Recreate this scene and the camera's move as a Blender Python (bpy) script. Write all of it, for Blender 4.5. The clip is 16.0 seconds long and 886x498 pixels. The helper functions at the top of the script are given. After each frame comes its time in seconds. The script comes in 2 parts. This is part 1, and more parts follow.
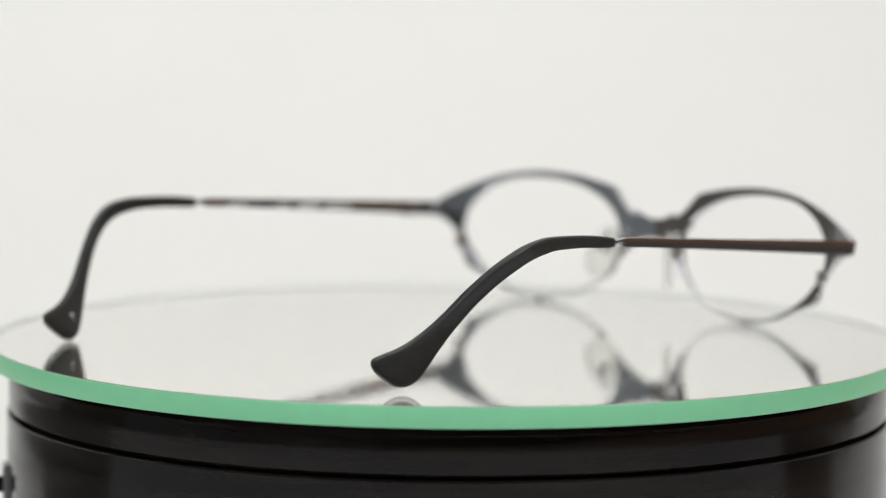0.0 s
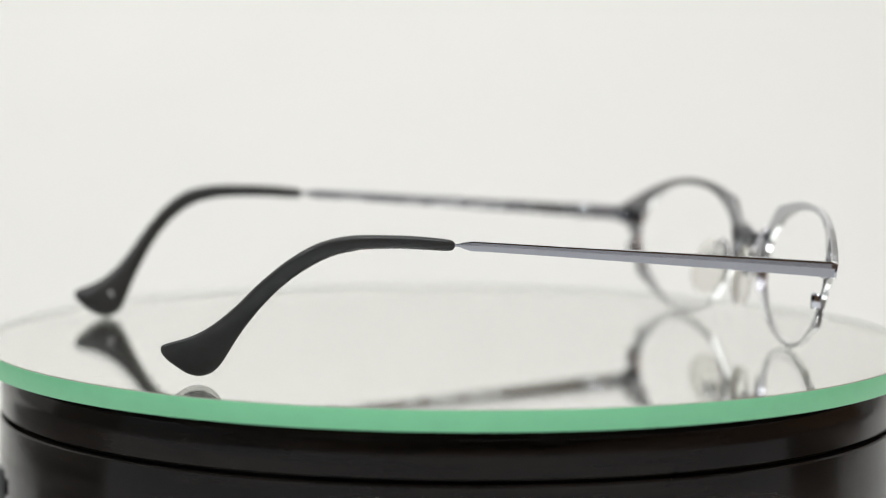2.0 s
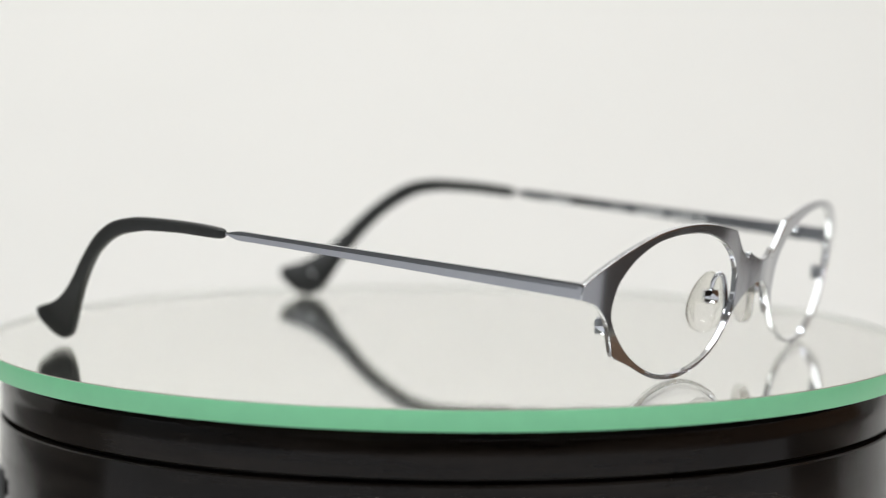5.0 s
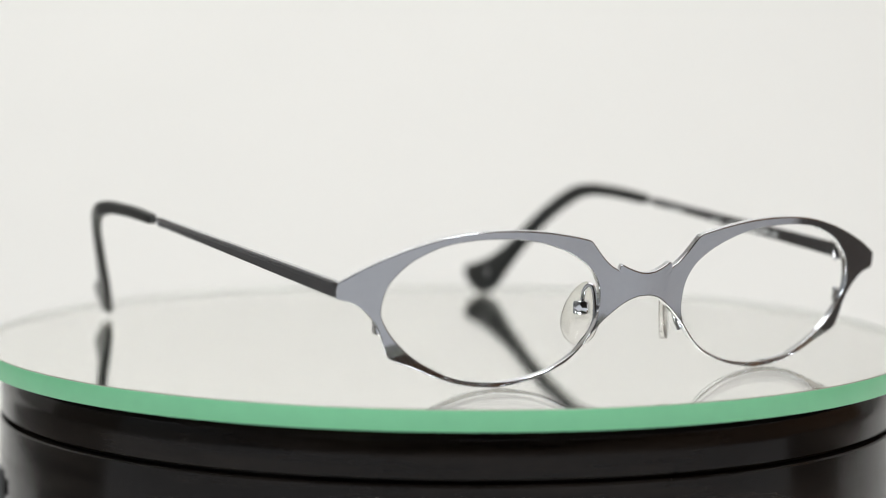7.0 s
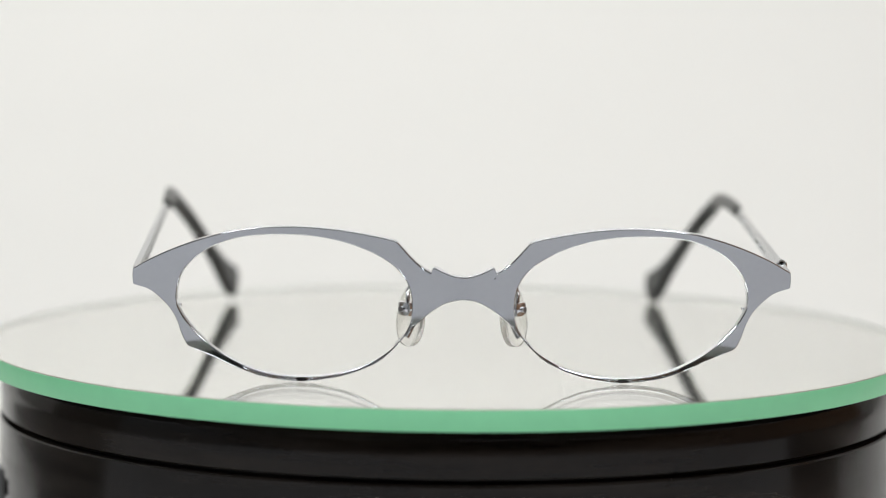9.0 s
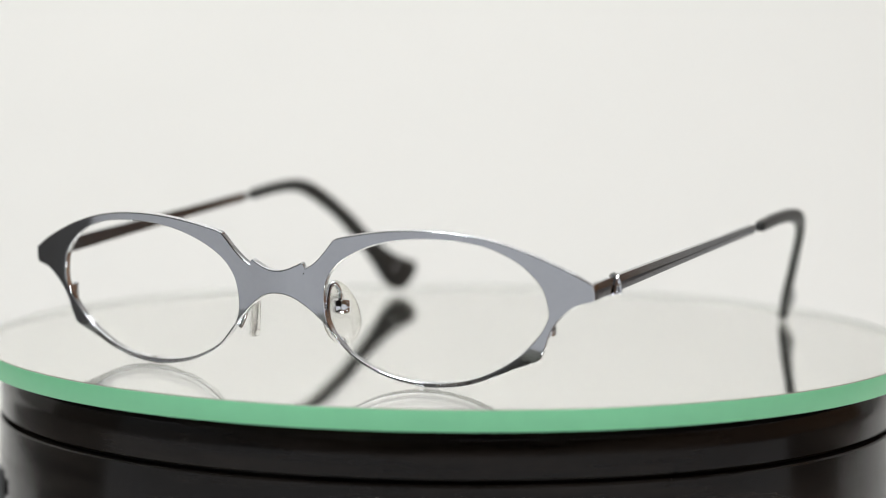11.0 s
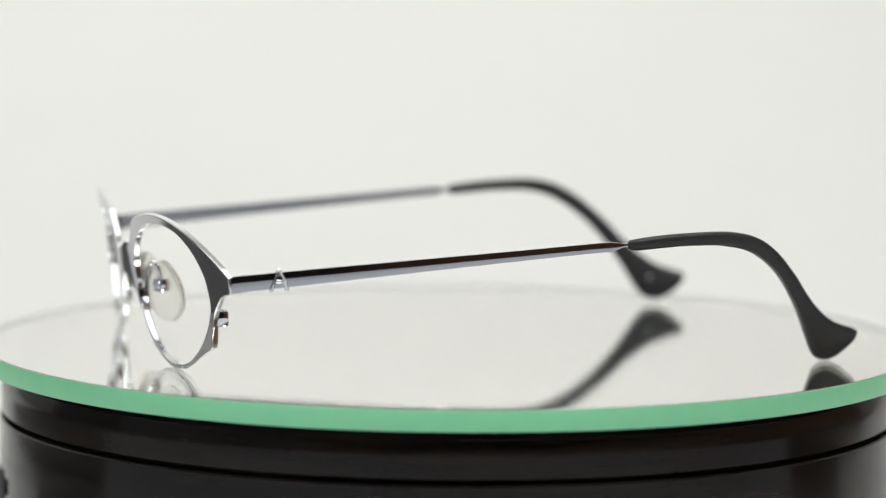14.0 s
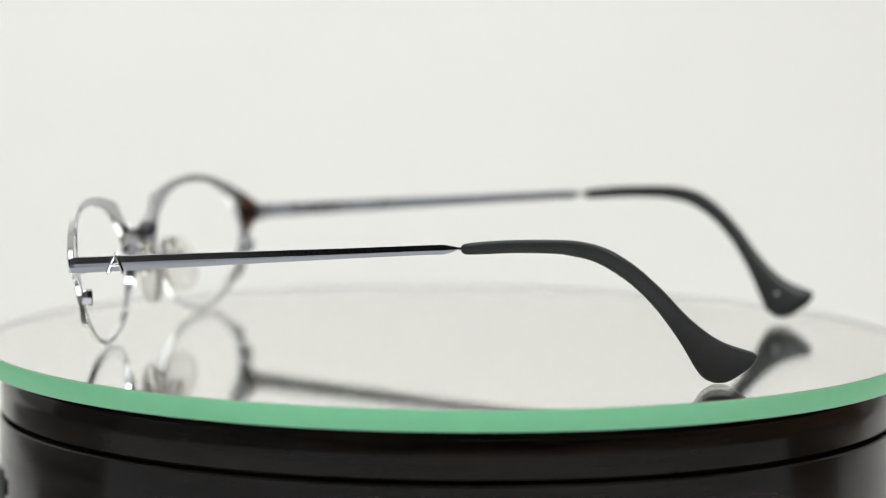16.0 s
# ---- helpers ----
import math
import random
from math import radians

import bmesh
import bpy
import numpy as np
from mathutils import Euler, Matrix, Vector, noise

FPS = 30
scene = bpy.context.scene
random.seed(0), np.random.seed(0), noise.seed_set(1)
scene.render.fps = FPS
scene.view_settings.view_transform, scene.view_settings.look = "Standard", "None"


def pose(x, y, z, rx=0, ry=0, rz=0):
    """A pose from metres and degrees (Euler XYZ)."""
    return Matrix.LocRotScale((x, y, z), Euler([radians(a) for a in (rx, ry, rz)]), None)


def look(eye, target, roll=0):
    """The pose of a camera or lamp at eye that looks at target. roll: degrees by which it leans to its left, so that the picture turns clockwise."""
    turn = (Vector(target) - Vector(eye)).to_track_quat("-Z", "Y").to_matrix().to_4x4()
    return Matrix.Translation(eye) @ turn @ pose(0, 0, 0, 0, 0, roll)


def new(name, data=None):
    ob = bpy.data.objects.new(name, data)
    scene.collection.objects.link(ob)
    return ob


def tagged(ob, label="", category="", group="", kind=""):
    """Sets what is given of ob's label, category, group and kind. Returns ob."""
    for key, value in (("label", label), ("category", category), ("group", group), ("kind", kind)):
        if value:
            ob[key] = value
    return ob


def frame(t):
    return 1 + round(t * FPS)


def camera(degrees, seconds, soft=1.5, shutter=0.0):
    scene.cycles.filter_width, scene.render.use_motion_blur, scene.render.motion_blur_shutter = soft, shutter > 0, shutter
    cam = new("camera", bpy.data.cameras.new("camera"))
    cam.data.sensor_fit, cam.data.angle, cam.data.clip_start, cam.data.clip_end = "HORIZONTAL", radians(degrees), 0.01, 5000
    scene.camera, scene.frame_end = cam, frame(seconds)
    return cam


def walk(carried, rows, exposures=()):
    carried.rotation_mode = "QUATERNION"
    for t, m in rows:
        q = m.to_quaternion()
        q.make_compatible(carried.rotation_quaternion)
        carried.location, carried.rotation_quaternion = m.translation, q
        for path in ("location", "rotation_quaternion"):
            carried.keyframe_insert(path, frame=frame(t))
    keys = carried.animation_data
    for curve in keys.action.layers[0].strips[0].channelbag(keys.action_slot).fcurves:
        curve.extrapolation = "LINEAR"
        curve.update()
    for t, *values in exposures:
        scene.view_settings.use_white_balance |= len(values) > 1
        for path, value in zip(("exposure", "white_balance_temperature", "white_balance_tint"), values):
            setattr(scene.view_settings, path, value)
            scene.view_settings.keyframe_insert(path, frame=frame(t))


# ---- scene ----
cam = camera(16.71, 16.0, soft=1.0)

# ---- camera and its path: a tele lens on a stand, pushed in a little at the start ----
EYE = Vector((0.0, -0.6480, 0.0865))
PITCH, YAW, ROLL = radians(-5.925), radians(0.134), 0.556
AHEAD = Vector((-math.sin(YAW) * math.cos(PITCH), math.cos(YAW) * math.cos(PITCH), math.sin(PITCH)))


def stand(back):
    eye = EYE - AHEAD * back
    return look(eye, eye + AHEAD, ROLL)


walk(cam, [(0.0, stand(0.0104)), (0.5, stand(0.0104)), (1.0, stand(0.0045)), (1.5, stand(0.0)), (8.0, stand(0.0)), (16.0, stand(0.0))],
     exposures=[(0.0, 0.0, 6500, 10), (12.6, 0.0, 6500, 10), (13.6, 0.0, 6480, 8.7), (16.0, 0.0, 6480, 8.7)])
cam.data.dof.use_dof = True
cam.data.dof.focus_distance = 0.592
cam.data.dof.aperture_fstop = 9.5

# ---- light: a studio corner with lamps above ----
world = bpy.data.worlds.new("world")
scene.world = world
world.use_nodes = True
world.node_tree.nodes["Background"].inputs["Color"].default_value = (0.9, 0.92, 1.0, 1)
world.node_tree.nodes["Background"].inputs["Strength"].default_value = 0.05


def area_lamp(name, eye, target, sx, sy, watts, colour):
    data = bpy.data.lights.new(name, "AREA")
    data.shape, data.size, data.size_y, data.energy, data.color = "RECTANGLE", sx, sy, watts, colour
    ob = new(name, data)
    ob.matrix_world = look(eye, target)
    return ob


area_lamp("backdrop_lamp", (-0.38, 0.55, 1.1), (-0.20, 1.25, 0.80), 1.4, 0.3, 6.6, (0.968, 0.972, 0.918))
area_lamp("overhead_softbox", (0.0, 0.0, 1.2), (0, 0, 0), 1.2, 1.0, 7.4, (0.953, 0.973, 0.953))
area_lamp("key_softbox", (-0.75, -0.95, 0.95), (0, 0, 0), 0.3, 0.3, 6.6, (0.94, 0.985, 1.02))
area_lamp("second_softbox", (0.75, -0.95, 0.95), (0, 0, 0), 0.3, 0.3, 6.6, (0.94, 0.985, 1.02))


# ---- materials ----
def shader(name, colour, rough, metal=0.0, spread=0.06, scale=300.0, bump=0.0, bump_scale=900.0, **extra):
    m = bpy.data.materials.new(name)
    m.use_nodes = True
    nt = m.node_tree
    b = nt.nodes["Principled BSDF"]
    tc = nt.nodes.new("ShaderNodeTexCoord")
    if spread:
        n1, n2 = nt.nodes.new("ShaderNodeTexNoise"), nt.nodes.new("ShaderNodeTexNoise")
        n1.inputs["Scale"].default_value, n1.inputs["Detail"].default_value = scale, 6
        n2.inputs["Scale"].default_value, n2.inputs["Detail"].default_value = scale / 12, 3
        mix = nt.nodes.new("ShaderNodeMath")
        mix.operation = "MULTIPLY_ADD"
        mix.inputs[1].default_value = 0.5
        ramp = nt.nodes.new("ShaderNodeValToRGB")
        half = nt.nodes.new("ShaderNodeMath")
        half.operation = "MULTIPLY"
        half.inputs[1].default_value = 0.5
        nt.links.new(tc.outputs["Object"], n1.inputs["Vector"])
        nt.links.new(tc.outputs["Object"], n2.inputs["Vector"])
        nt.links.new(n2.outputs["Fac"], half.inputs[0])
        nt.links.new(n1.outputs["Fac"], mix.inputs[0])
        nt.links.new(half.outputs[0], mix.inputs[2])
        lo, hi = ramp.color_ramp.elements
        lo.position, hi.position = 0.3, 0.7
        lo.color = (*[c * (1 - spread) for c in colour], 1)
        hi.color = (*[min(1.0, c * (1 + spread)) for c in colour], 1)
        nt.links.new(mix.outputs[0], ramp.inputs[0])
        nt.links.new(ramp.outputs[0], b.inputs["Base Color"])
        rr = nt.nodes.new("ShaderNodeMapRange")
        rr.inputs["To Min"].default_value, rr.inputs["To Max"].default_value = rough * 0.85, rough * 1.15
        nt.links.new(mix.outputs[0], rr.inputs["Value"])
        nt.links.new(rr.outputs[0], b.inputs["Roughness"])
    else:
        b.inputs["Base Color"].default_value = (*colour, 1)
        b.inputs["Roughness"].default_value = rough
    b.inputs["Metallic"].default_value = metal
    if bump:
        n3, bn = nt.nodes.new("ShaderNodeTexNoise"), nt.nodes.new("ShaderNodeBump")
        n3.inputs["Scale"].default_value, n3.inputs["Detail"].default_value = bump_scale, 4
        bn.inputs["Strength"].default_value, bn.inputs["Distance"].default_value = bump, 0.0002
        nt.links.new(tc.outputs["Object"], n3.inputs["Vector"])
        nt.links.new(n3.outputs["Fac"], bn.inputs["Height"])
        nt.links.new(bn.outputs["Normal"], b.inputs["Normal"])
    for key, value in extra.items():
        b.inputs[key.replace("_", " ")].default_value = value
    return m


STEEL = shader("satin_grey_metal", (0.445, 0.452, 0.473), 0.085, 1.0, 0.03, 900, 0.012, 2500)
BRIGHT = shader("bright_metal", (0.80, 0.81, 0.84), 0.07, 1.0, 0.03, 900)
SLEEVE = shader("black_acetate", (0.0355, 0.036, 0.034), 0.31, 0.0, 0.15, 500, 0.08, 1500, Specular_IOR_Level=0.36)
PRINT = shader("pale_print", (0.78, 0.79, 0.78), 0.5, 0.0, 0.2, 2000)
DARK = shader("dark_hole", (0.02, 0.018, 0.018), 0.4)
SILICONE = shader("clear_silicone", (0.99, 0.985, 0.955), 0.08, 0.0, 0.0, Transmission_Weight=1.0, IOR=1.3)
GLASS = shader("plate_glass", (1.0, 1.0, 0.99), 0.0, 0.0, 0.0, Transmission_Weight=1.0, IOR=1.51)


def hazed(m, amount, kind="ShaderNodeBsdfDiffuse", colour=(0.82, 0.86, 0.78, 1)):
    """Mixes in scatter that imitates a pale veil on glass, light inside the pads."""
    nt = m.node_tree
    out, b = nt.nodes["Material Output"], nt.nodes["Principled BSDF"]
    film, mix = nt.nodes.new(kind), nt.nodes.new("ShaderNodeMixShader")
    film.inputs["Color"].default_value = colour
    mix.inputs[0].default_value = amount
    nt.links.new(b.outputs[0], mix.inputs[1])
    nt.links.new(film.outputs[0], mix.inputs[2])
    nt.links.new(mix.outputs[0], out.inputs["Surface"])


hazed(GLASS, 0.012)
hazed(SILICONE, 0.17, "ShaderNodeBsdfTranslucent", (0.99, 0.97, 0.90, 1))
SILVER = shader("mirror_coating", (0.998, 1.0, 0.975), 0.0, 1.0, 0.0)
FROST = shader("frosted_glass_inside", (0.94, 0.97, 0.92), 0.6, 0.0, 0.03, 200)
# the clear chamfer's dark brownish reflection is put into an opaque colour
ARRIS = shader("arris_dark_reflection", (0.33, 0.31, 0.26), 0.35, 0.0, 0.05, 220)
GROUND = shader("ground_glass_edge", (0.27, 0.75, 0.40), 0.4, 0.0, 0.05, 220, 0.05, 1200)
PLASTIC = shader("glossy_black_plastic", (0.012, 0.0100, 0.0088), 0.17, 0.0, 0.2, 160, 0.05, 900, Specular_IOR_Level=0.23)


def streaked(m, low, high):
    """Imitates the streaky reflections round the drum by noise in colour and gloss."""
    nt = m.node_tree
    b = nt.nodes["Principled BSDF"]
    tc, mp = nt.nodes.new("ShaderNodeTexCoord"), nt.nodes.new("ShaderNodeMapping")
    mp.inputs["Scale"].default_value = (22, 22, 210)
    n, ramp, gloss = nt.nodes.new("ShaderNodeTexNoise"), nt.nodes.new("ShaderNodeValToRGB"), nt.nodes.new("ShaderNodeMapRange")
    n.inputs["Scale"].default_value, n.inputs["Detail"].default_value, n.inputs["Roughness"].default_value = 1.0, 6, 0.65
    ramp.color_ramp.elements[0].position, ramp.color_ramp.elements[1].position = 0.4, 0.72
    ramp.color_ramp.elements[0].color, ramp.color_ramp.elements[1].color = (*low, 1), (*high, 1)
    gloss.inputs["From Min"].default_value, gloss.inputs["From Max"].default_value = 0.35, 0.7
    gloss.inputs["To Min"].default_value, gloss.inputs["To Max"].default_value = 0.11, 0.22
    nt.links.new(tc.outputs["Object"], mp.inputs["Vector"])
    nt.links.new(mp.outputs["Vector"], n.inputs["Vector"])
    nt.links.new(n.outputs[0], ramp.inputs[0])
    nt.links.new(n.outputs[0], gloss.inputs["Value"])
    nt.links.new(ramp.outputs[0], b.inputs["Base Color"])
    nt.links.new(gloss.outputs[0], b.inputs["Roughness"])


streaked(PLASTIC, (0.0056, 0.0041, 0.0032), (0.0195, 0.0148, 0.0115))
GROOVE = shader("matt_black_gap", (0.004, 0.004, 0.004), 0.7)
GREYPLATE = shader("grey_switch_plate", (0.16, 0.16, 0.16), 0.35)
PAPER = shader("white_paper", (0.84, 0.83, 0.815), 0.85, 0.0, 0.012, 9, 0.05, 400)
PLASTER = shader("white_plaster", (0.80, 0.79, 0.77), 0.9, 0.0, 0.02, 5, 0.1, 120)
DARKWALL = shader("dark_brown_plaster", (0.045, 0.04, 0.036), 0.9, 0.0, 0.05, 5, 0.1, 120)
WESTWOOD = shader("dark_wood", (0.26, 0.235, 0.208), 0.45, 0.0, 0.3, 14, 0.1, 60)
GREYWALL = shader("grey_paint", (0.46, 0.487, 0.50), 0.7, 0.0, 0.04, 5, 0.1, 120)
BROWN = shader("brown_wood", (0.34, 0.194, 0.116), 0.45, 0.0, 0.35, 14, 0.1, 60)
TABLE = shader("dark_table_wood", (0.082, 0.079, 0.078), 0.5, 0.0, 0.3, 18, 0.1, 60)
DESK = shader("pale_grey_laminate", (0.71, 0.718, 0.75), 0.6, 0.0, 0.04, 30, 0.05, 300)


# ---- mesh helpers ----
def part(name, bm, material, parent=None, label="", smooth=40.0, bevel=0.0):
    bmesh.ops.recalc_face_normals(bm, faces=bm.faces[:])
    me = bpy.data.meshes.new(name)
    bm.to_mesh(me)
    bm.free()
    for m in (material if isinstance(material, (list, tuple)) else [material]):
        me.materials.append(m)
    for f in me.polygons:
        f.use_smooth = True
    me.set_sharp_from_angle(angle=radians(smooth))
    ob = new(name, me)
    ob.parent = parent
    if label:
        ob["label"] = label
    if bevel:
        mod = ob.modifiers.new("bevel", "BEVEL")
        mod.width, mod.segments, mod.limit_method, mod.angle_limit = bevel, 3, "ANGLE", radians(50)
        mod.use_clamp_overlap, mod.harden_normals = False, True
    return ob


def loft(bm, rings, caps=True, closed=False):
    rows = [[bm.verts.new(p) for p in ring] for ring in rings]
    n = len(rows[0])
    pairs = list(zip(rows, rows[1:])) + ([(rows[-1], rows[0])] if closed else [])
    for a, b in pairs:
        for i in range(n):
            bm.faces.new((a[i], a[(i + 1) % n], b[(i + 1) % n], b[i]))
    if caps and not closed:
        bm.faces.new(rows[0][::-1])
        bm.faces.new(rows[-1])
    return bm


def box(bm, lo, hi, bevel=0.0):
    made = bmesh.ops.create_cube(bm, size=1.0)["verts"]
    for v in made:
        v.co = Vector([(a + b) / 2 + c * (b - a) for a, b, c in zip(lo, hi, v.co)])
    if bevel:
        edges = list({e for v in made for e in v.link_edges})
        bmesh.ops.bevel(bm, geom=edges, offset=bevel, segments=2, affect="EDGES", profile=0.5)
    return bm


def lathe(bm, profile, n=256, closed=False):
    """A body of revolution round z from (radius, z) pairs."""
    rings = [[(r * math.cos(2 * math.pi * i / n), r * math.sin(2 * math.pi * i / n), z) for i in range(n)] for r, z in profile]
    return loft(bm, rings, caps=not closed, closed=closed)


def tube(bm, path, radius, n=10):
    pts = [Vector(p) for p in path]
    rings = []
    side = Vector((0.31, 0.2, 0.93))
    for i, p in enumerate(pts):
        way = (pts[min(i + 1, len(pts) - 1)] - pts[max(i - 1, 0)]).normalized()
        u = way.cross(side).normalized()
        v = way.cross(u)
        r = radius[i] if isinstance(radius, (list, tuple)) else radius
        rings.append([p + r * (u * math.cos(2 * math.pi * k / n) + v * math.sin(2 * math.pi * k / n)) for k in range(n)])
    return loft(bm, rings)


def spline(points, steps=6, closed=False):
    """Catmull-Rom curve through points."""
    pts = [Vector(p) for p in points]
    n = len(pts)
    out = []
    for i in range(n if closed else n - 1):
        if closed:
            a, b, c, d = (pts[(i + k) % n] for k in (-1, 0, 1, 2))
        else:
            b, c = pts[i], pts[i + 1]
            a = pts[i - 1] if i else b * 2 - c
            d = pts[i + 2] if i + 2 < n else c * 2 - b
        for k in range(steps):
            t = k / steps
            out.append(0.5 * (2 * b + (c - a) * t + (2 * a - 5 * b + 4 * c - d) * t * t + (3 * b - 3 * c + d - a) * t ** 3))
    if not closed:
        out.append(pts[-1])
    return out


MM = 0.001

# ---- the setting ----
TABLE_Z = -0.080


def flat_box(name, lo, hi, material, label, category):
    ob = part(name, box(bmesh.new(), lo, hi), material)
    return tagged(ob, label, category, kind="structure")


flat_box("floor", (-1.4, -2.4, -0.86), (1.4, 1.34, -0.80), BROWN, "brown wooden floor of the room", "floor")
flat_box("wall_back", (-1.5, 1.34, -0.80), (1.5, 1.44, 1.7), PLASTER, "plain white plaster wall behind the backdrop", "wall")
flat_box("wall_front", (-1.5, -2.5, -0.80), (1.5, -2.4, 1.7), DARKWALL, "plain dark brown plaster wall", "wall")
for sx, tag in ((-1, "west"), (1, "east")):
    x0, x1 = sorted((sx * 1.4, sx * 1.5))
    yb, yf = (-0.55, 0.9) if sx > 0 else (-0.1, 0.6)
    flat_box("wall_" + tag, (x0, yb, -0.80), (x1, yf, 1.7), BROWN if sx > 0 else WESTWOOD, "brown wood-panelled side wall", "wall")
    flat_box("wall_" + tag + "_far", (x0, yf, -0.80), (x1, 1.34, 1.7), PLASTER, "plain white plaster side wall", "wall")
    flat_box("wall_" + tag + "_near", (x0, -2.4, -0.80), (x1, yb, 1.7), BROWN if sx > 0 else GREYWALL, "brown wood-panelled side wall" if sx > 0 else "grey painted side wall", "wall")
flat_box("ceiling", (-1.5, -2.5, 1.7), (1.5, 1.44, 1.78), PLASTER, "white plaster ceiling", "ceiling")


def build_table():
    top = new("table")
    part("tabletop", box(bmesh.new(), (-0.95, -0.043, TABLE_Z - 0.03), (0.95, 1.30, TABLE_Z), 0.003), TABLE, top)
    for x in (-0.88, 0.88):
        for y in (-0.01, 1.22):
            part("leg", box(bmesh.new(), (x - 0.03, y - 0.03, -0.80), (x + 0.03, y + 0.03, TABLE_Z - 0.03), 0.003), TABLE, top)
    tagged(top, "dark wooden table under a white paper sweep", "table")
    desk = new("desk")
    part("tabletop", box(bmesh.new(), (-0.70, -1.08, TABLE_Z - 0.03), (0.70, -0.045, TABLE_Z), 0.003), DESK, desk)
    for x in (-0.64, 0.64):
        for y in (-1.02, -0.12):
            part("leg", box(bmesh.new(), (x - 0.025, y - 0.025, -0.80), (x + 0.025, y + 0.025, TABLE_Z - 0.03), 0.003), DESK, desk)
    tagged(desk, "pale grey laminate desk pushed against the dark table", "desk")


build_table()


def build_sweep():
    """A paper sheet that lies on the table and rises in a curve along the back wall."""
    line = [(-0.104, 0.0), (0.0, 0.0), (0.05, 0.0), (0.09, 0.0), (0.14, 0.0), (0.2, 0.0), (0.35, 0.0), (0.41, 0.0)]
    r = 0.80
    line += [(0.45 + r * math.sin(a), r - r * math.cos(a)) for a in np.linspace(0, math.pi / 2, 24)]
    line += [(1.25, 0.95), (1.25, 1.25)]
    bm = bmesh.new()
    rows = []
    for y, z in line:
        east = max(0.27 + 0.14 * min(1.0, max(0.0, (y - 0.05) / 0.04)), 0.26 + 0.59 * min(1.0, max(0.0, y / 0.75)))
        west = 0.29 + 0.045 * min(1.0, max(0.0, (y - 0.09) / 0.05)) + 0.465 * min(1.0, max(0.0, (y - 0.35) / 0.06))
        rows.append([bm.verts.new((-west + (west + east) * k / 12, y, TABLE_Z + 0.0015 + z)) for k in range(13)])
    for a, b in zip(rows, rows[1:]):
        for k in range(12):
            bm.faces.new((a[k], a[k + 1], b[k + 1], b[k]))
    ob = part("backdrop", bm, PAPER, smooth=80)
    mod = ob.modifiers.new("sheet", "SOLIDIFY")
    mod.thickness, mod.offset = 0.0008, 0.0
    tagged(ob, "seamless white paper backdrop curving up behind the turntable", "backdrop", kind="structure")


build_sweep()


# ---- the turntable ----
def build_turntable():
    top = new("turntable")
    top.location = (0, 0, TABLE_Z + 0.0019)
    h = -TABLE_Z - 0.0019
    b = 96.4 * MM
    z0 = h - 15.0 * MM
    part("base", lathe(bmesh.new(), [(b - 0.003, 0.0), (b - 0.001, 0.0006), (b, 0.002), (b, z0 - 0.0003), (b - 0.0003, z0), (0.07, z0)]), PLASTIC, top,
         "glossy black plastic drum base", smooth=15)
    part("gap", lathe(bmesh.new(), [(b - 0.0030, z0 - 0.002), (b - 0.0030, z0 + 0.004)]), GROOVE, top, "matt black seam")
    c = 96.0 * MM
    shoulder = [(c - 1.5 * MM * k ** 2.2, h - (10.0 - 5.6 * k) * MM) for k in (0.15, 0.3, 0.45, 0.6, 0.75, 0.9, 1.0)]
    part("rotor", lathe(bmesh.new(), [(0.06, z0 + 0.0009), (c - 0.0003, z0 + 0.0009), (c, z0 + 0.0012), (c, h - 10.0 * MM)] + shoulder + [(0.05, h - 4.4 * MM)]),
         PLASTIC, top, "glossy black plastic upper ring with a rounded shoulder", smooth=25)
    # slide switch on the drum's side
    sw = part("switch_plate", box(bmesh.new(), (-0.0040, -0.0004, -0.0060), (0.0040, 0.0010, 0.0058), 0.0003), GREYPLATE, top, "grey recessed switch plate")
    kn = part("switch_knob", box(bmesh.new(), (-0.0013, 0.0010, -0.0002), (0.0013, 0.0034, 0.0032), 0.0003), PLASTIC, sw, "black slide knob")
    a = radians(SWITCH_TURN)
    sw.matrix_local = pose(b * math.cos(a), b * math.sin(a), h - 32.0 * MM, 0, 0, SWITCH_TURN - 90)
    tagged(top, "round black plastic display turntable with a seam round its side", "turntable")


SWITCH_TURN = 191.0
build_turntable()


def build_plate():
    top = new("mirror_plate")
    r, t, ch = 100.0 * MM, 4.3 * MM, 0.18 * MM
    n = 256
    bm = bmesh.new()
    lathe(bm, [(r - 0.0001, -t), (r - 0.0001, -ch), (r - ch, 0.0)], n)
    for f in bm.faces:
        f.normal_update()
        zc = f.calc_center_median().z
        f.material_index = 1 if zc < -t + 1e-5 else (2 if zc < -ch * 1.2 else (3 if zc < -ch * 0.2 else 0))
    part("glass_disc", bm, [GLASS, SILVER, FROST, ARRIS], top, "clear glass disc silvered underneath", smooth=20)
    bm = bmesh.new()
    lathe(bm, [(r - 0.00008, -t), (r, -t + 0.0001), (r, -ch * 1.3), (r - 0.00008, -ch * 1.05)], n, closed=True)
    part("ground_edge", bm, GROUND, top, "pale green ground glass edge", smooth=50)
    part("backing", lathe(bmesh.new(), [(r - 0.0009, -t - 0.00008), (r - 0.0009, -t - 0.00002)], n), GROOVE, top, "black painted mirror back", smooth=30)
    tagged(top, "round mirrored glass plate with a pale green ground edge", "glass plate")
    return top


PLATE = build_plate()


# ---- the spectacles ----
# the bridge is arched forward a little between the two flatter rims (mm)
ARCH, ARCH_HALF = 1.3, 6.0


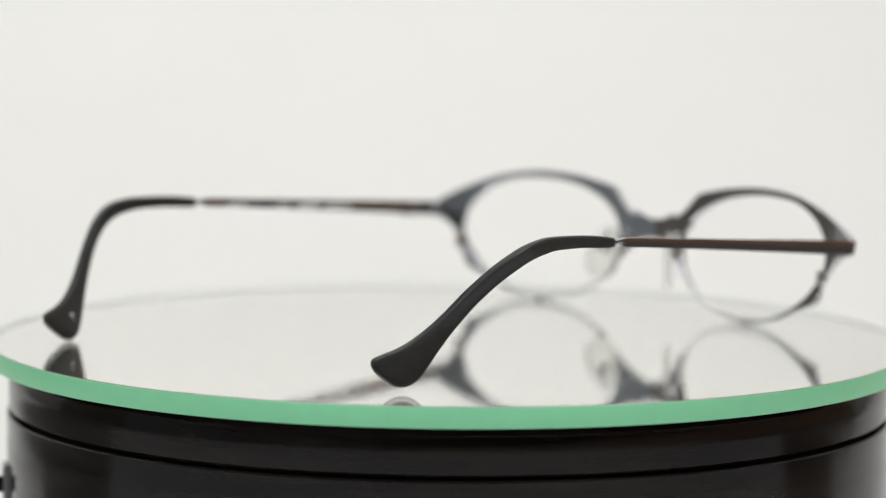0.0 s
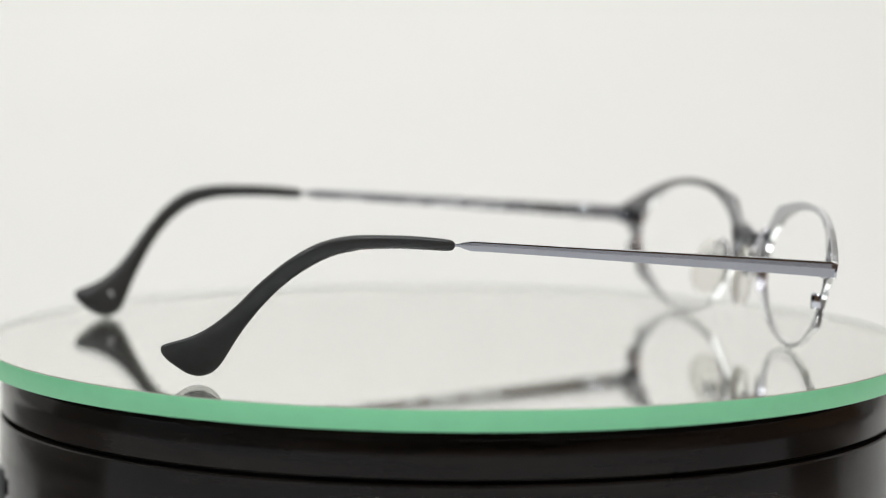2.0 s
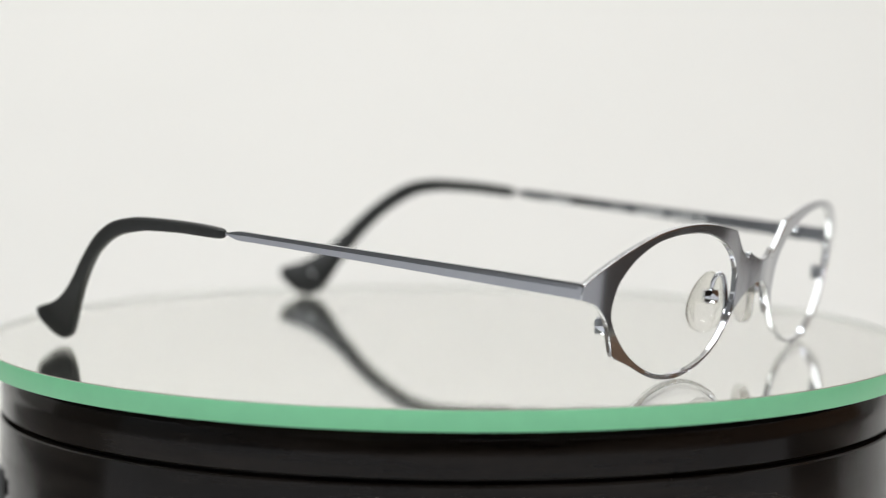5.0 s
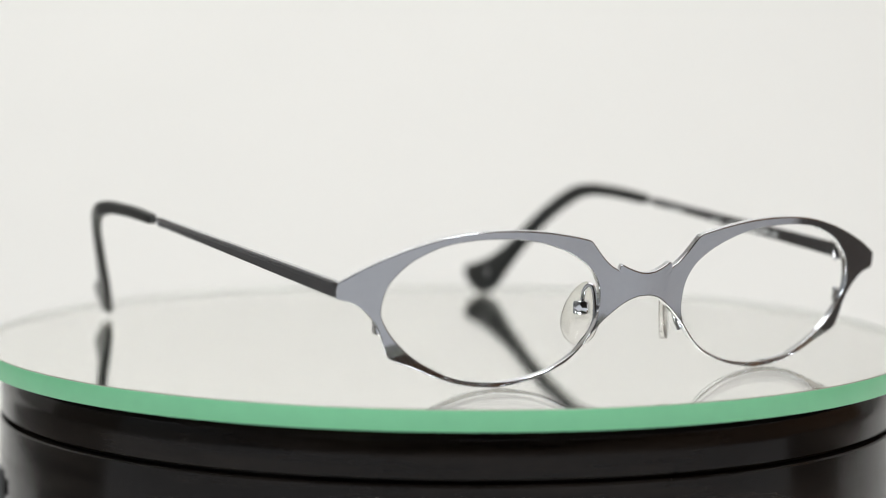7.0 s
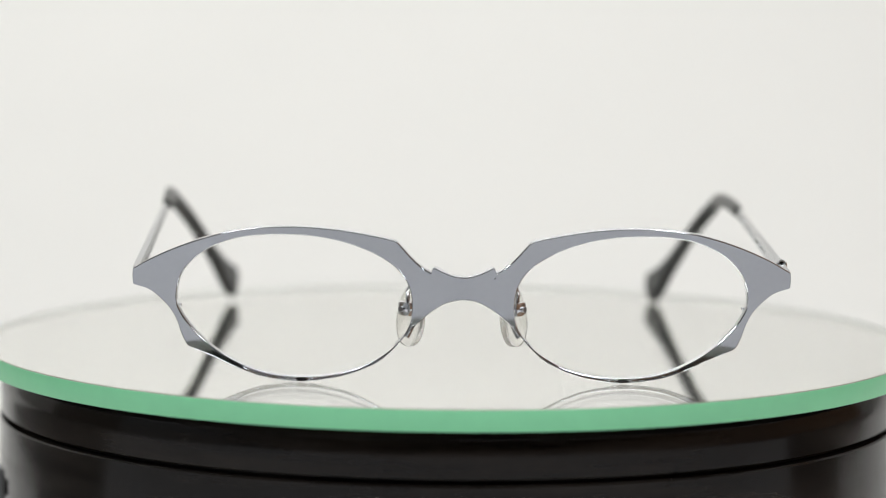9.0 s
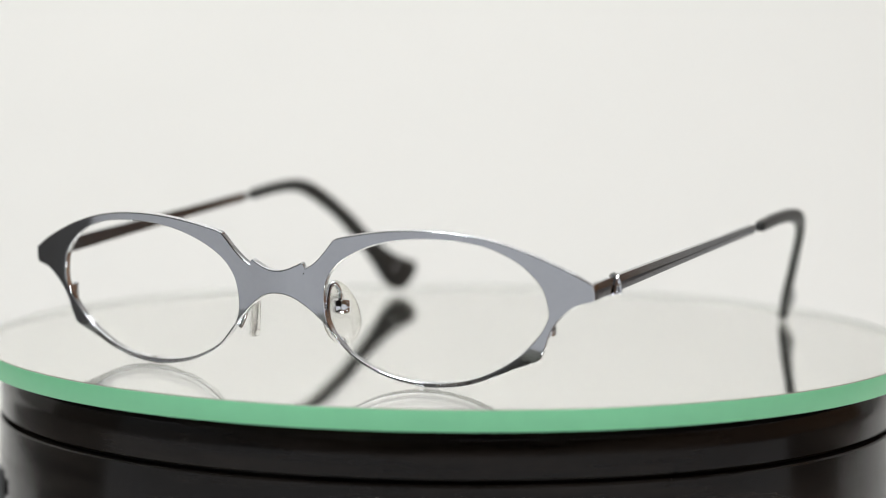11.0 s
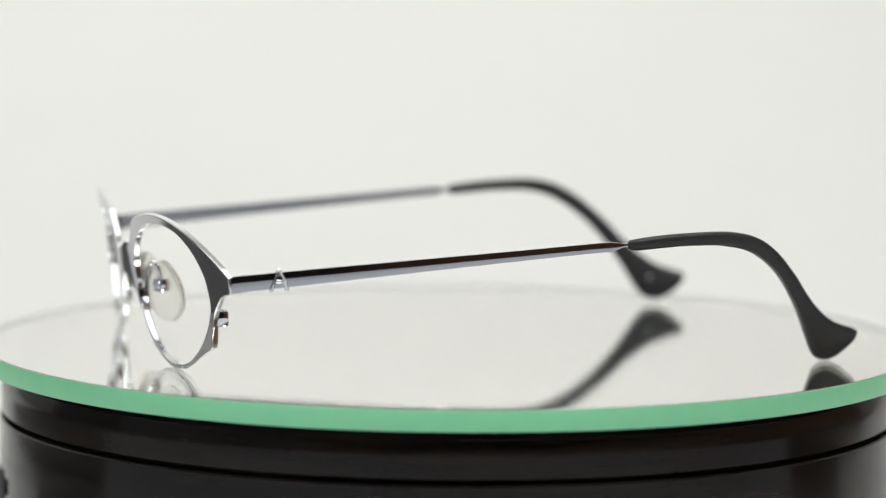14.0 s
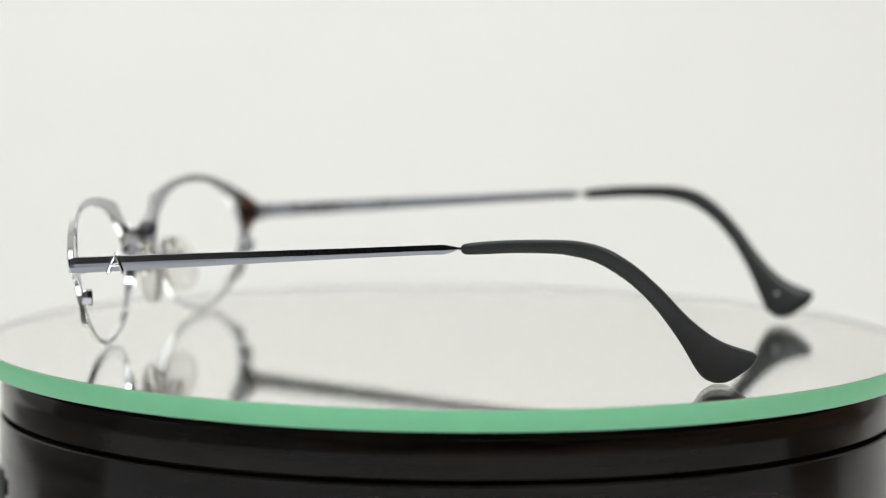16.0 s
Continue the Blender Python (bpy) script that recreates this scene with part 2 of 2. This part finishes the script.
def bow(x, z):
    """Depth of the front's outer face: bowed round the face and leaning forward at the top (mm)."""
    return -72.0 + 8.3 * abs(x / 64.0) ** 2.5 + 0.15 * (25.0 - z) - ARCH * math.exp(-(x / ARCH_HALF) ** 2)


def bow_normal(x, z):
    return Vector((math.copysign(2.5 * 8.3 / 64.0 * abs(x / 64.0) ** 1.5, x) + 2 * ARCH * x / ARCH_HALF ** 2 * math.exp(-(x / ARCH_HALF) ** 2), -1.0, -0.15)).normalized()


THICK = 1.35


def shell_point(x, z, depth):
    p = Vector((x, bow(x, z), z)) - bow_normal(x, z) * depth
    return p * MM


OPENING = [(55.7, 15.9), (54.9, 20.2), (52.8, 23.2), (49.6, 25.8), (44.6, 28.0), (39.3, 28.9), (34.0, 29.1), (28.6, 28.8), (23.2, 27.8), (17.7, 25.8), (13.2, 23.0),
           (10.7, 19.6), (9.9, 15.7), (10.2, 12.3), (11.7, 9.3), (15.0, 5.9), (19.8, 3.2), (25.5, 1.6), (31.9, 1.1), (38.4, 1.8), (43.8, 3.7), (49.0, 6.8), (52.6, 10.2), (54.8, 13.2)]
CX, CZ = 32.8, 15.0
# the outline of one half in runs that meet at corners, from the bridge's lower edge round to its upper edge
RUNS = [[(5.9, 14.4), (8.2, 12.5), (11.4, 9.2), (14.5, 5.7), (17.0, 3.8), (22.1, 1.6), (27.5, 0.4), (31.8, 0.0), (38.3, 0.7), (43.7, 2.4), (48.2, 4.4), (51.8, 5.8), (53.4, 6.5), (54.2, 7.6)],
        [(54.2, 7.6), (54.9, 9.3), (55.6, 11.4), (56.8, 13.6), (58.7, 15.7), (61.1, 17.5), (64.3, 18.5)],
        [(64.3, 18.5), (64.4, 20.0), (64.3, 21.6)],
        [(64.3, 21.6), (60.2, 24.0), (55.0, 26.4), (49.8, 28.3), (44.6, 29.7), (39.4, 30.5), (34.1, 30.8), (28.7, 30.7), (23.3, 30.2), (17.8, 29.3), (13.4, 28.3), (12.3, 27.5)],
        [(12.3, 27.5), (9.9, 24.8), (8.0, 23.1), (6.3, 22.1)]]


def opening_at(angle, loop):
    """Where the ray from the opening's middle meets its edge."""
    d = Vector((math.cos(angle), math.sin(angle)))
    for p, q in zip(loop, loop[1:] + loop[:1]):
        a, e = p - Vector((CX, CZ)), q - p
        den = d.x * e.y - d.y * e.x
        if abs(den) < 1e-9:
            continue
        s = (a.x * e.y - a.y * e.x) / den
        u = (a.x * d.y - a.y * d.x) / den
        if s > 0 and -1e-6 <= u <= 1 + 1e-6:
            return s
    return 10.0


def half_grid():
    """Rows of (x, z) from the opening's edge to the outline, all round one half."""
    loop = spline(OPENING, 8, True)
    edge = []
    for run in RUNS:
        edge += spline([Vector(p) for p in run], 7)[:-1]
    edge.append(Vector(RUNS[-1][-1]))
    for k in range(1, 10):
        edge.append(Vector((6.3, 22.1)).lerp(Vector((5.9, 14.4)), k / 10))
    rows = []
    for p in edge:
        v = p - Vector((CX, CZ))
        ang = math.atan2(v.y, v.x)
        s = opening_at(ang, loop)
        q = Vector((CX + s * math.cos(ang), CZ + s * math.sin(ang)))
        rows.append([q.lerp(p, k / 4) for k in range(5)])
    return rows


def build_front(parent):
    bm = bmesh.new()
    seen = {}

    def vert(x, z, depth):
        key = (round(x, 4), round(z, 4), depth)
        if key not in seen:
            seen[key] = bm.verts.new(shell_point(x, z, depth))
        return seen[key]

    def quad(a, b, c, d, depth):
        vs = [vert(p[0], p[1], depth) for p in (a, b, c, d)]
        if len(set(vs)) == 4:
            bm.faces.new(vs)

    rows = half_grid()
    for sx in (1, -1):
        flip = [[(p.x * sx, p.y) for p in row] for row in rows]
        for a, b in zip(flip, flip[1:] + flip[:1]):
            for k in range(4):
                for depth in (0.0, THICK):
                    quad(a[k], a[k + 1], b[k + 1], b[k], depth)
    # the bridge between the two halves, with a small raised tooth at either end of its upper edge
    cols = []
    left = [Vector((6.3, 22.1)).lerp(Vector((5.9, 14.4)), k / 10) for k in range(11)]
    crest = [(6.0, 23.1), (5.6, 23.2), (4.6, 22.65), (3.0, 21.95), (1.5, 21.5), (0.0, 21.35)]
    under = [(5.6, 14.65), (5.2, 14.9), (4.2, 15.6), (2.8, 16.25), (1.5, 16.6), (0.0, 16.7)]
    cols.append([(p.x, p.y) for p in left])
    for (xa, za), (xb, zb) in zip(crest, under):
        cols.append([(xa + (xb - xa) * k / 10, za + (zb - za) * k / 10) for k in range(11)])
    for (xa, za), (xb, zb) in zip(crest[-2::-1], under[-2::-1]):
        cols.append([(-xa + (xa - xb) * k / 10, za + (zb - za) * k / 10) for k in range(11)])
    cols.append([(-p.x, p.y) for p in left])
    for a, b in zip(cols, cols[1:]):
        for k in range(10):
            for depth in (0.0, THICK):
                quad(a[k], a[k + 1], b[k + 1], b[k], depth)
    # close the rims: join every open edge of the outer face to the inner face
    back = {v: key for key, v in seen.items()}
    for e in [e for e in bm.edges if e.is_boundary and back[e.verts[0]][2] == 0.0]:
        ka, kb = back[e.verts[0]], back[e.verts[1]]
        va, vb = seen[(ka[0], ka[1], THICK)], seen[(kb[0], kb[1], THICK)]
        bm.faces.new((e.verts[0], e.verts[1], vb, va)).material_index = 1
    return part("front_frame", bm, [STEEL, BRIGHT], parent, "satin grey metal front with two oval rims and a bridge", smooth=45, bevel=0.00028)


def bar_x(y):
    """Sideways place of a temple's middle (mm)."""
    x = 63.75 - 0.45 * (y + 62.0) / 79.0
    s = min(1.0, max(0.0, (y - 41.0) / 31.0))
    return x + 0.4 * min(1.0, max(0.0, (y - 17.0) / 25.0)) - 14.0 * s * s * (3 - 2 * s)


def ring_section(y_top, z_top, y_low, z_low, thick, side, lift, n=16, power=0.62, tuck=(0.0, 0.0), reach=(0.0, 0.0)):
    yc, zc = (y_top + y_low) / 2, (z_top + z_low) / 2
    hy, hz = (y_top - y_low) / 2, (z_top - z_low) / 2
    pts = []
    for k in range(n):
        a = 2 * math.pi * k / n
        c, s = math.cos(a), math.sin(a)
        u = math.copysign(abs(c) ** power, c)
        v = math.copysign(abs(s) ** power, s)
        y = yc + hy * u
        leg = min(1.0, max(0.0, (yc - 44.0) / 14.0))
        grow = min(1.0, max(0.0, (yc - 19.0) / 22.0))
        x = bar_x(yc) + 0.3 * (bar_x(y) - bar_x(yc)) - (tuck[0] + (tuck[1] - tuck[0]) * leg) * grow
        y += (reach[0] + (reach[1] - reach[0]) * leg) * grow
        pts.append(Vector((side * (x + thick * v), y, zc + hz * u + lift * (y + 62.0) / 128.0)) * MM)
    return pts


SLEEVE_STATIONS = [(17.5, 26.7, 17.5, 25.8, 0.45), (17.9, 27.1, 17.9, 25.4, 0.85), (19.0, 27.4, 19.0, 25.15, 1.05), (23.0, 27.9, 23.0, 25.4, 1.05), (28.5, 28.3, 28.5, 25.75, 1.08),
                   (36.1, 28.5, 35.5, 25.75, 1.08), (39.5, 28.3, 38.2, 25.4, 1.08), (42.5, 27.75, 40.9, 24.9, 1.08), (45.0, 26.9, 43.2, 24.1, 1.08), (47.4, 25.6, 45.5, 22.9, 1.08),
                   (50.0, 23.8, 48.0, 21.2, 1.08), (52.4, 21.7, 50.4, 19.2, 1.08), (55.8, 18.3, 53.2, 16.2, 1.08), (58.9, 14.7, 55.6, 13.0, 1.08), (62.0, 11.6, 57.8, 9.6, 1.08),
                   (65.1, 9.2, 59.6, 6.3, 1.08), (67.9, 7.8, 61.0, 3.5, 1.05), (70.4, 7.0, 62.3, 1.5, 1.0), (72.0, 6.5, 63.8, 0.45, 1.05), (72.9, 5.9, 65.5, 0.05, 1.0),
                   (72.8, 4.7, 67.6, 0.45, 0.9), (72.0, 3.6, 69.6, 1.7, 0.7), (71.5, 3.1, 70.6, 2.4, 0.4)]


def build_temple(parent, side, lift, tuck, reach):
    arm = new("temple")
    arm.parent = parent
    bm = bmesh.new()
    rings = []
    for y, hi, lo, th in ((-62.6, 21.6, 18.7, 0.5), (-61.6, 21.9, 18.7, 0.6), (-45.0, 23.05, 20.15, 0.6), (-25.0, 24.35, 21.9, 0.58), (-5.0, 25.65, 23.6, 0.55), (10.0, 26.7, 24.8, 0.52),
                          (13.0, 26.9, 24.98, 0.5), (13.8, 26.95, 25.02, 0.5), (14.2, 26.93, 25.06, 0.5), (15.8, 26.72, 25.55, 0.42), (16.6, 26.55, 25.9, 0.32), (18.0, 26.5, 26.0, 0.3)):
        up = lift * (y + 62.0) / 128.0
        x, ch = bar_x(y), min(0.02, 0.1 * th)
        # the outer face: a flat band between a narrow facet leaning up and one leaning down
        ridge = lo + (hi - lo) * ((0.44 + 0.14 * min(1.0, max(0.0, (5.0 - y) / 60.0)) ** 1.3) if side > 0 else 0.86)
        brink = lo + (hi - lo) * (0.36 if side > 0 else 0.58)
        low_lean, lean = 0.065 * (brink - lo), 0.11 * max(0.0, hi - ch - ridge)
        rings.append([Vector((side * (x + a), y, z + up)) * MM for a, z in ((th - low_lean, lo + ch), (th, brink), (th, ridge), (th - lean, hi - ch), (th - ch - lean, hi), (ch - th, hi), (-th, hi - ch), (-th, lo + ch), (ch - th, lo), (th - ch - low_lean, lo))])
    part("arm", loft(bm, rings), STEEL, arm, "slim flat grey metal side arm", smooth=3.5)
    bm = bmesh.new()
    rings = []
    dense = spline([Vector(s[:3]) for s in SLEEVE_STATIONS], 3)
    dense2 = spline([Vector((s[3], s[4], 0)) for s in SLEEVE_STATIONS], 3)
    for a, b in zip(dense, dense2):
        rings.append(ring_section(a.x, a.y, a.z, b.x, max(b.y, 0.3), side, lift, 24, 0.52, tuck, reach))
    sleeve = part("ear_tip", loft(bm, rings), SLEEVE, arm, "black plastic ear tip flaring into a paddle", smooth=60)
    # worn print on the inner face of the paddle
    for k in range(3):
        bm = bmesh.new()
        y, z = 64.7 + reach[1] - 0.35 * k, 5.4 - 1.15 * k
        x = side * (bar_x(64.5) + 0.3 * (bar_x(y) - bar_x(64.5)) - tuck[1] - 1.06)
        box(bm, ((x - 0.09) * MM, (y - 0.42) * MM, (z - 0.38 + lift) * MM), ((x + 0.09) * MM, (y + 0.42) * MM, (z + 0.38 + lift) * MM))
        part("print_mark", bm, PRINT, sleeve, "pale printed mark")
    # hinge: end block on the front's corner and the knuckles behind it
    bm = bmesh.new()
    box(bm, ((side * 62.7 - 0.62) * MM, -62.8 * MM, 18.8 * MM), ((side * 62.7 + 0.62) * MM, -61.9 * MM, 21.5 * MM), 0.00012)
    part("end_block", bm, STEEL, arm, "polished end block")
    bm = bmesh.new()
    for z in (18.9, 20.0, 21.1):
        tube(bm, [((side * 62.4) * MM, -60.9 * MM, (z - 0.45) * MM), ((side * 62.4) * MM, -60.9 * MM, (z + 0.42) * MM)], 0.75 * MM, 14)
    box(bm, ((side * 62.6 - 0.55) * MM, -63.0 * MM, 19.0 * MM), ((side * 62.6 + 0.55) * MM, -61.2 * MM, 20.9 * MM), 0.0001)
    part("hinge", bm, BRIGHT, arm, "small metal hinge")
    return arm


def build_nose_pad(parent, side):
    holder = new("nose_pad")
    holder.parent = parent
    turn = pose(side * PAD[0] * MM, PAD[1] * MM, PAD[2] * MM, 0, 0, -side * PAD_TURN) @ pose(0, 0, 0, PAD_LEAN, 0, 0)
    bm = bmesh.new()
    rings = []
    for d, grow in ((-0.85, 0.62), (-0.72, 0.88), (-0.3, 1.0), (0.3, 1.0), (0.72, 0.88), (0.85, 0.62)):
        ring = []
        for k in range(32):
            a = 2 * math.pi * k / 32
            w = 3.8 + 0.8 * -math.sin(a)
            ring.append(turn @ (Vector((d, w * math.cos(a) * grow, 6.4 * math.sin(a) * (0.93 + 0.07 * grow))) * MM))
        rings.append(ring)
    part("pad", loft(bm, rings), SILICONE, holder, "clear silicone teardrop pad", smooth=70)
    # the little metal housing on the pad's back and the bent wire that holds it
    s = side
    bm = bmesh.new()
    box(bm, (-1.45 * MM, -1.6 * MM, -1.5 * MM), (1.25 * MM, 1.6 * MM, 1.5 * MM), 0.0007)
    bm.transform(pose(s * BOXAT[0] * MM, BOXAT[1] * MM, BOXAT[2] * MM, 0, 0, -s * PAD_TURN))
    housing = part("housing", bm, BRIGHT, holder, "small polished metal housing")
    bm = bmesh.new()
    at = Vector((s * BOXAT[0], BOXAT[1], BOXAT[2])) * MM
    tube(bm, [at + Vector((s * 0.9, -0.85, 0.0)) * MM, at + Vector((s * 1.45, -1.3, 0.0)) * MM], 0.6 * MM, 12)
    part("screw", bm, BRIGHT, housing, "tiny screw head")
    wire = spline([Vector(p) for p in ((s * 10.9, -68.2, 9.2), (s * 9.8, -68.3, 11.4), (s * 9.4, -68.3, 13.2), (s * 9.3, -68.1, 15.8), (s * 9.5, -67.7, 18.2), (s * 10.0, -67.0, 18.9),
                                       (s * 10.6, -66.2, 17.9), (s * 10.7, BOXAT[1] - 0.1, BOXAT[2] + 0.8))], 6)
    part("pad_arm", tube(bmesh.new(), [p * MM for p in wire], [(0.62 - 0.16 * k / len(wire)) * MM for k in range(len(wire))], 10), BRIGHT, holder, "bent metal pad arm")
    return holder


PAD = (9.9, -64.2, 13.0)
BOXAT = (10.7, -65.4, 14.4)
PAD_TURN, PAD_LEAN = 40.0, 12.0


def build_spectacles():
    top = new("spectacles")
    frame_part = build_front(top)
    for side in (1, -1):
        lock = part("rim_lock", box(bmesh.new(), ((side * 55.4 - 0.42) * MM, -63.3 * MM, 11.2 * MM), ((side * 55.4 + 0.42) * MM, -61.0 * MM, 14.3 * MM), 0.00036), BRIGHT, top,
                    "small metal rim lock")
        bm = bmesh.new()
        tube(bm, [(side * 55.2 * MM, -61.8 * MM, 14.2 * MM), (side * 55.2 * MM, -61.8 * MM, 14.6 * MM)], 0.5 * MM, 12)
        part("screw", bm, BRIGHT, lock, "tiny screw head")
        build_nose_pad(top, side)
    left = build_temple(top, 1, 0.0, (1.8, 0.9), (1.0, 0.5))
    right = build_temple(top, -1, 0.8, (-0.5, -1.2), (0.0, 0.0))
    # a dark disc by the bridge stands in for the shade of a tiny hole
    bm = bmesh.new()
    p = shell_point(6.0, 21.1, -0.02)
    tube(bm, [p, p + Vector((0, 0.0001, 0))], 0.16 * MM, 10)
    part("hole_dot", bm, DARK, frame_part, "tiny dark disc in place of a hole")
    # pointed metal clip round one temple
    bm = bmesh.new()
    zc = 22.45

    def strap(points, r=0.31):
        tube(bm, [Vector(q) * MM for q in points], r * MM, 8)

    xo, xi = bar_x(-53) + 0.72, bar_x(-53) - 0.72
    for dy in (-1.0, 1.0):
        strap([(xo, -53.0 + dy * 1.55, 19.2), (xo + 0.1, -53.0 + dy * 0.85, 21.2), (xo, -53.0 + dy * 0.2, 22.45), (bar_x(-53), -53.0, 22.75), (xi, -53.0 + dy * 0.2, 22.45), (xi - 0.1, -53.0 + dy * 0.85, 21.2), (xi, -53.0 + dy * 1.55, 19.2)])
    strap([(xo + 0.1, -54.0, 20.9), (xo + 0.2, -53.0, 20.75), (xo + 0.1, -52.0, 20.9)])
    for dy in (-1.55, 1.55):
        strap([(xo, -53.0 + dy, 19.25), (bar_x(-53), -53.0 + dy, 19.05), (xi, -53.0 + dy, 19.25)])
    strap([(xo - 0.3, -53.0, 22.5), (bar_x(-53), -53.0, 22.8), (xi + 0.3, -53.0, 22.5)], 0.5)
    part("clip", bm, BRIGHT, left, "pointed polished metal clip")
    # lettering on the inside of the same temple, too worn to read
    for y0, y1, h in ((-21.5, -14.5, 0.5), (-29.0, -23.0, 0.45), (-32.0, -29.8, 0.45), (2.5, 8.0, 0.3), (-11.5, -8.0, 0.3)):
        bm = bmesh.new()
        y = (y0 + y1) / 2
        zc = 20.25 + (y + 61.6) * 0.0675 + 0.12
        x = bar_x(y) - 0.585
        box(bm, ((x - 0.02) * MM, y0 * MM, (zc - h) * MM), ((x + 0.02) * MM, y1 * MM, (zc + h) * MM))
        part("print_bar", bm, PRINT, left, "pale worn printed line")
    for ob in top.children:
        ob.location.x += 1.0 * MM
    tagged(top, "grey metal oval-rim spectacles with clear nose pads, black ear tips", "spectacles")
    return top


SPECTACLES = build_spectacles()


# ---- the turning plate and what stands on it ----
def turn_at(t):
    return 136.18 - 14.969 * t + 0.26 * math.sin(2 * math.pi * t / 16)


def motions():
    rows = [(t, pose(0, 0, 0, 0, 0, turn_at(t))) for t in range(17)]
    walk(PLATE, rows)
    walk(SPECTACLES, rows)


motions()
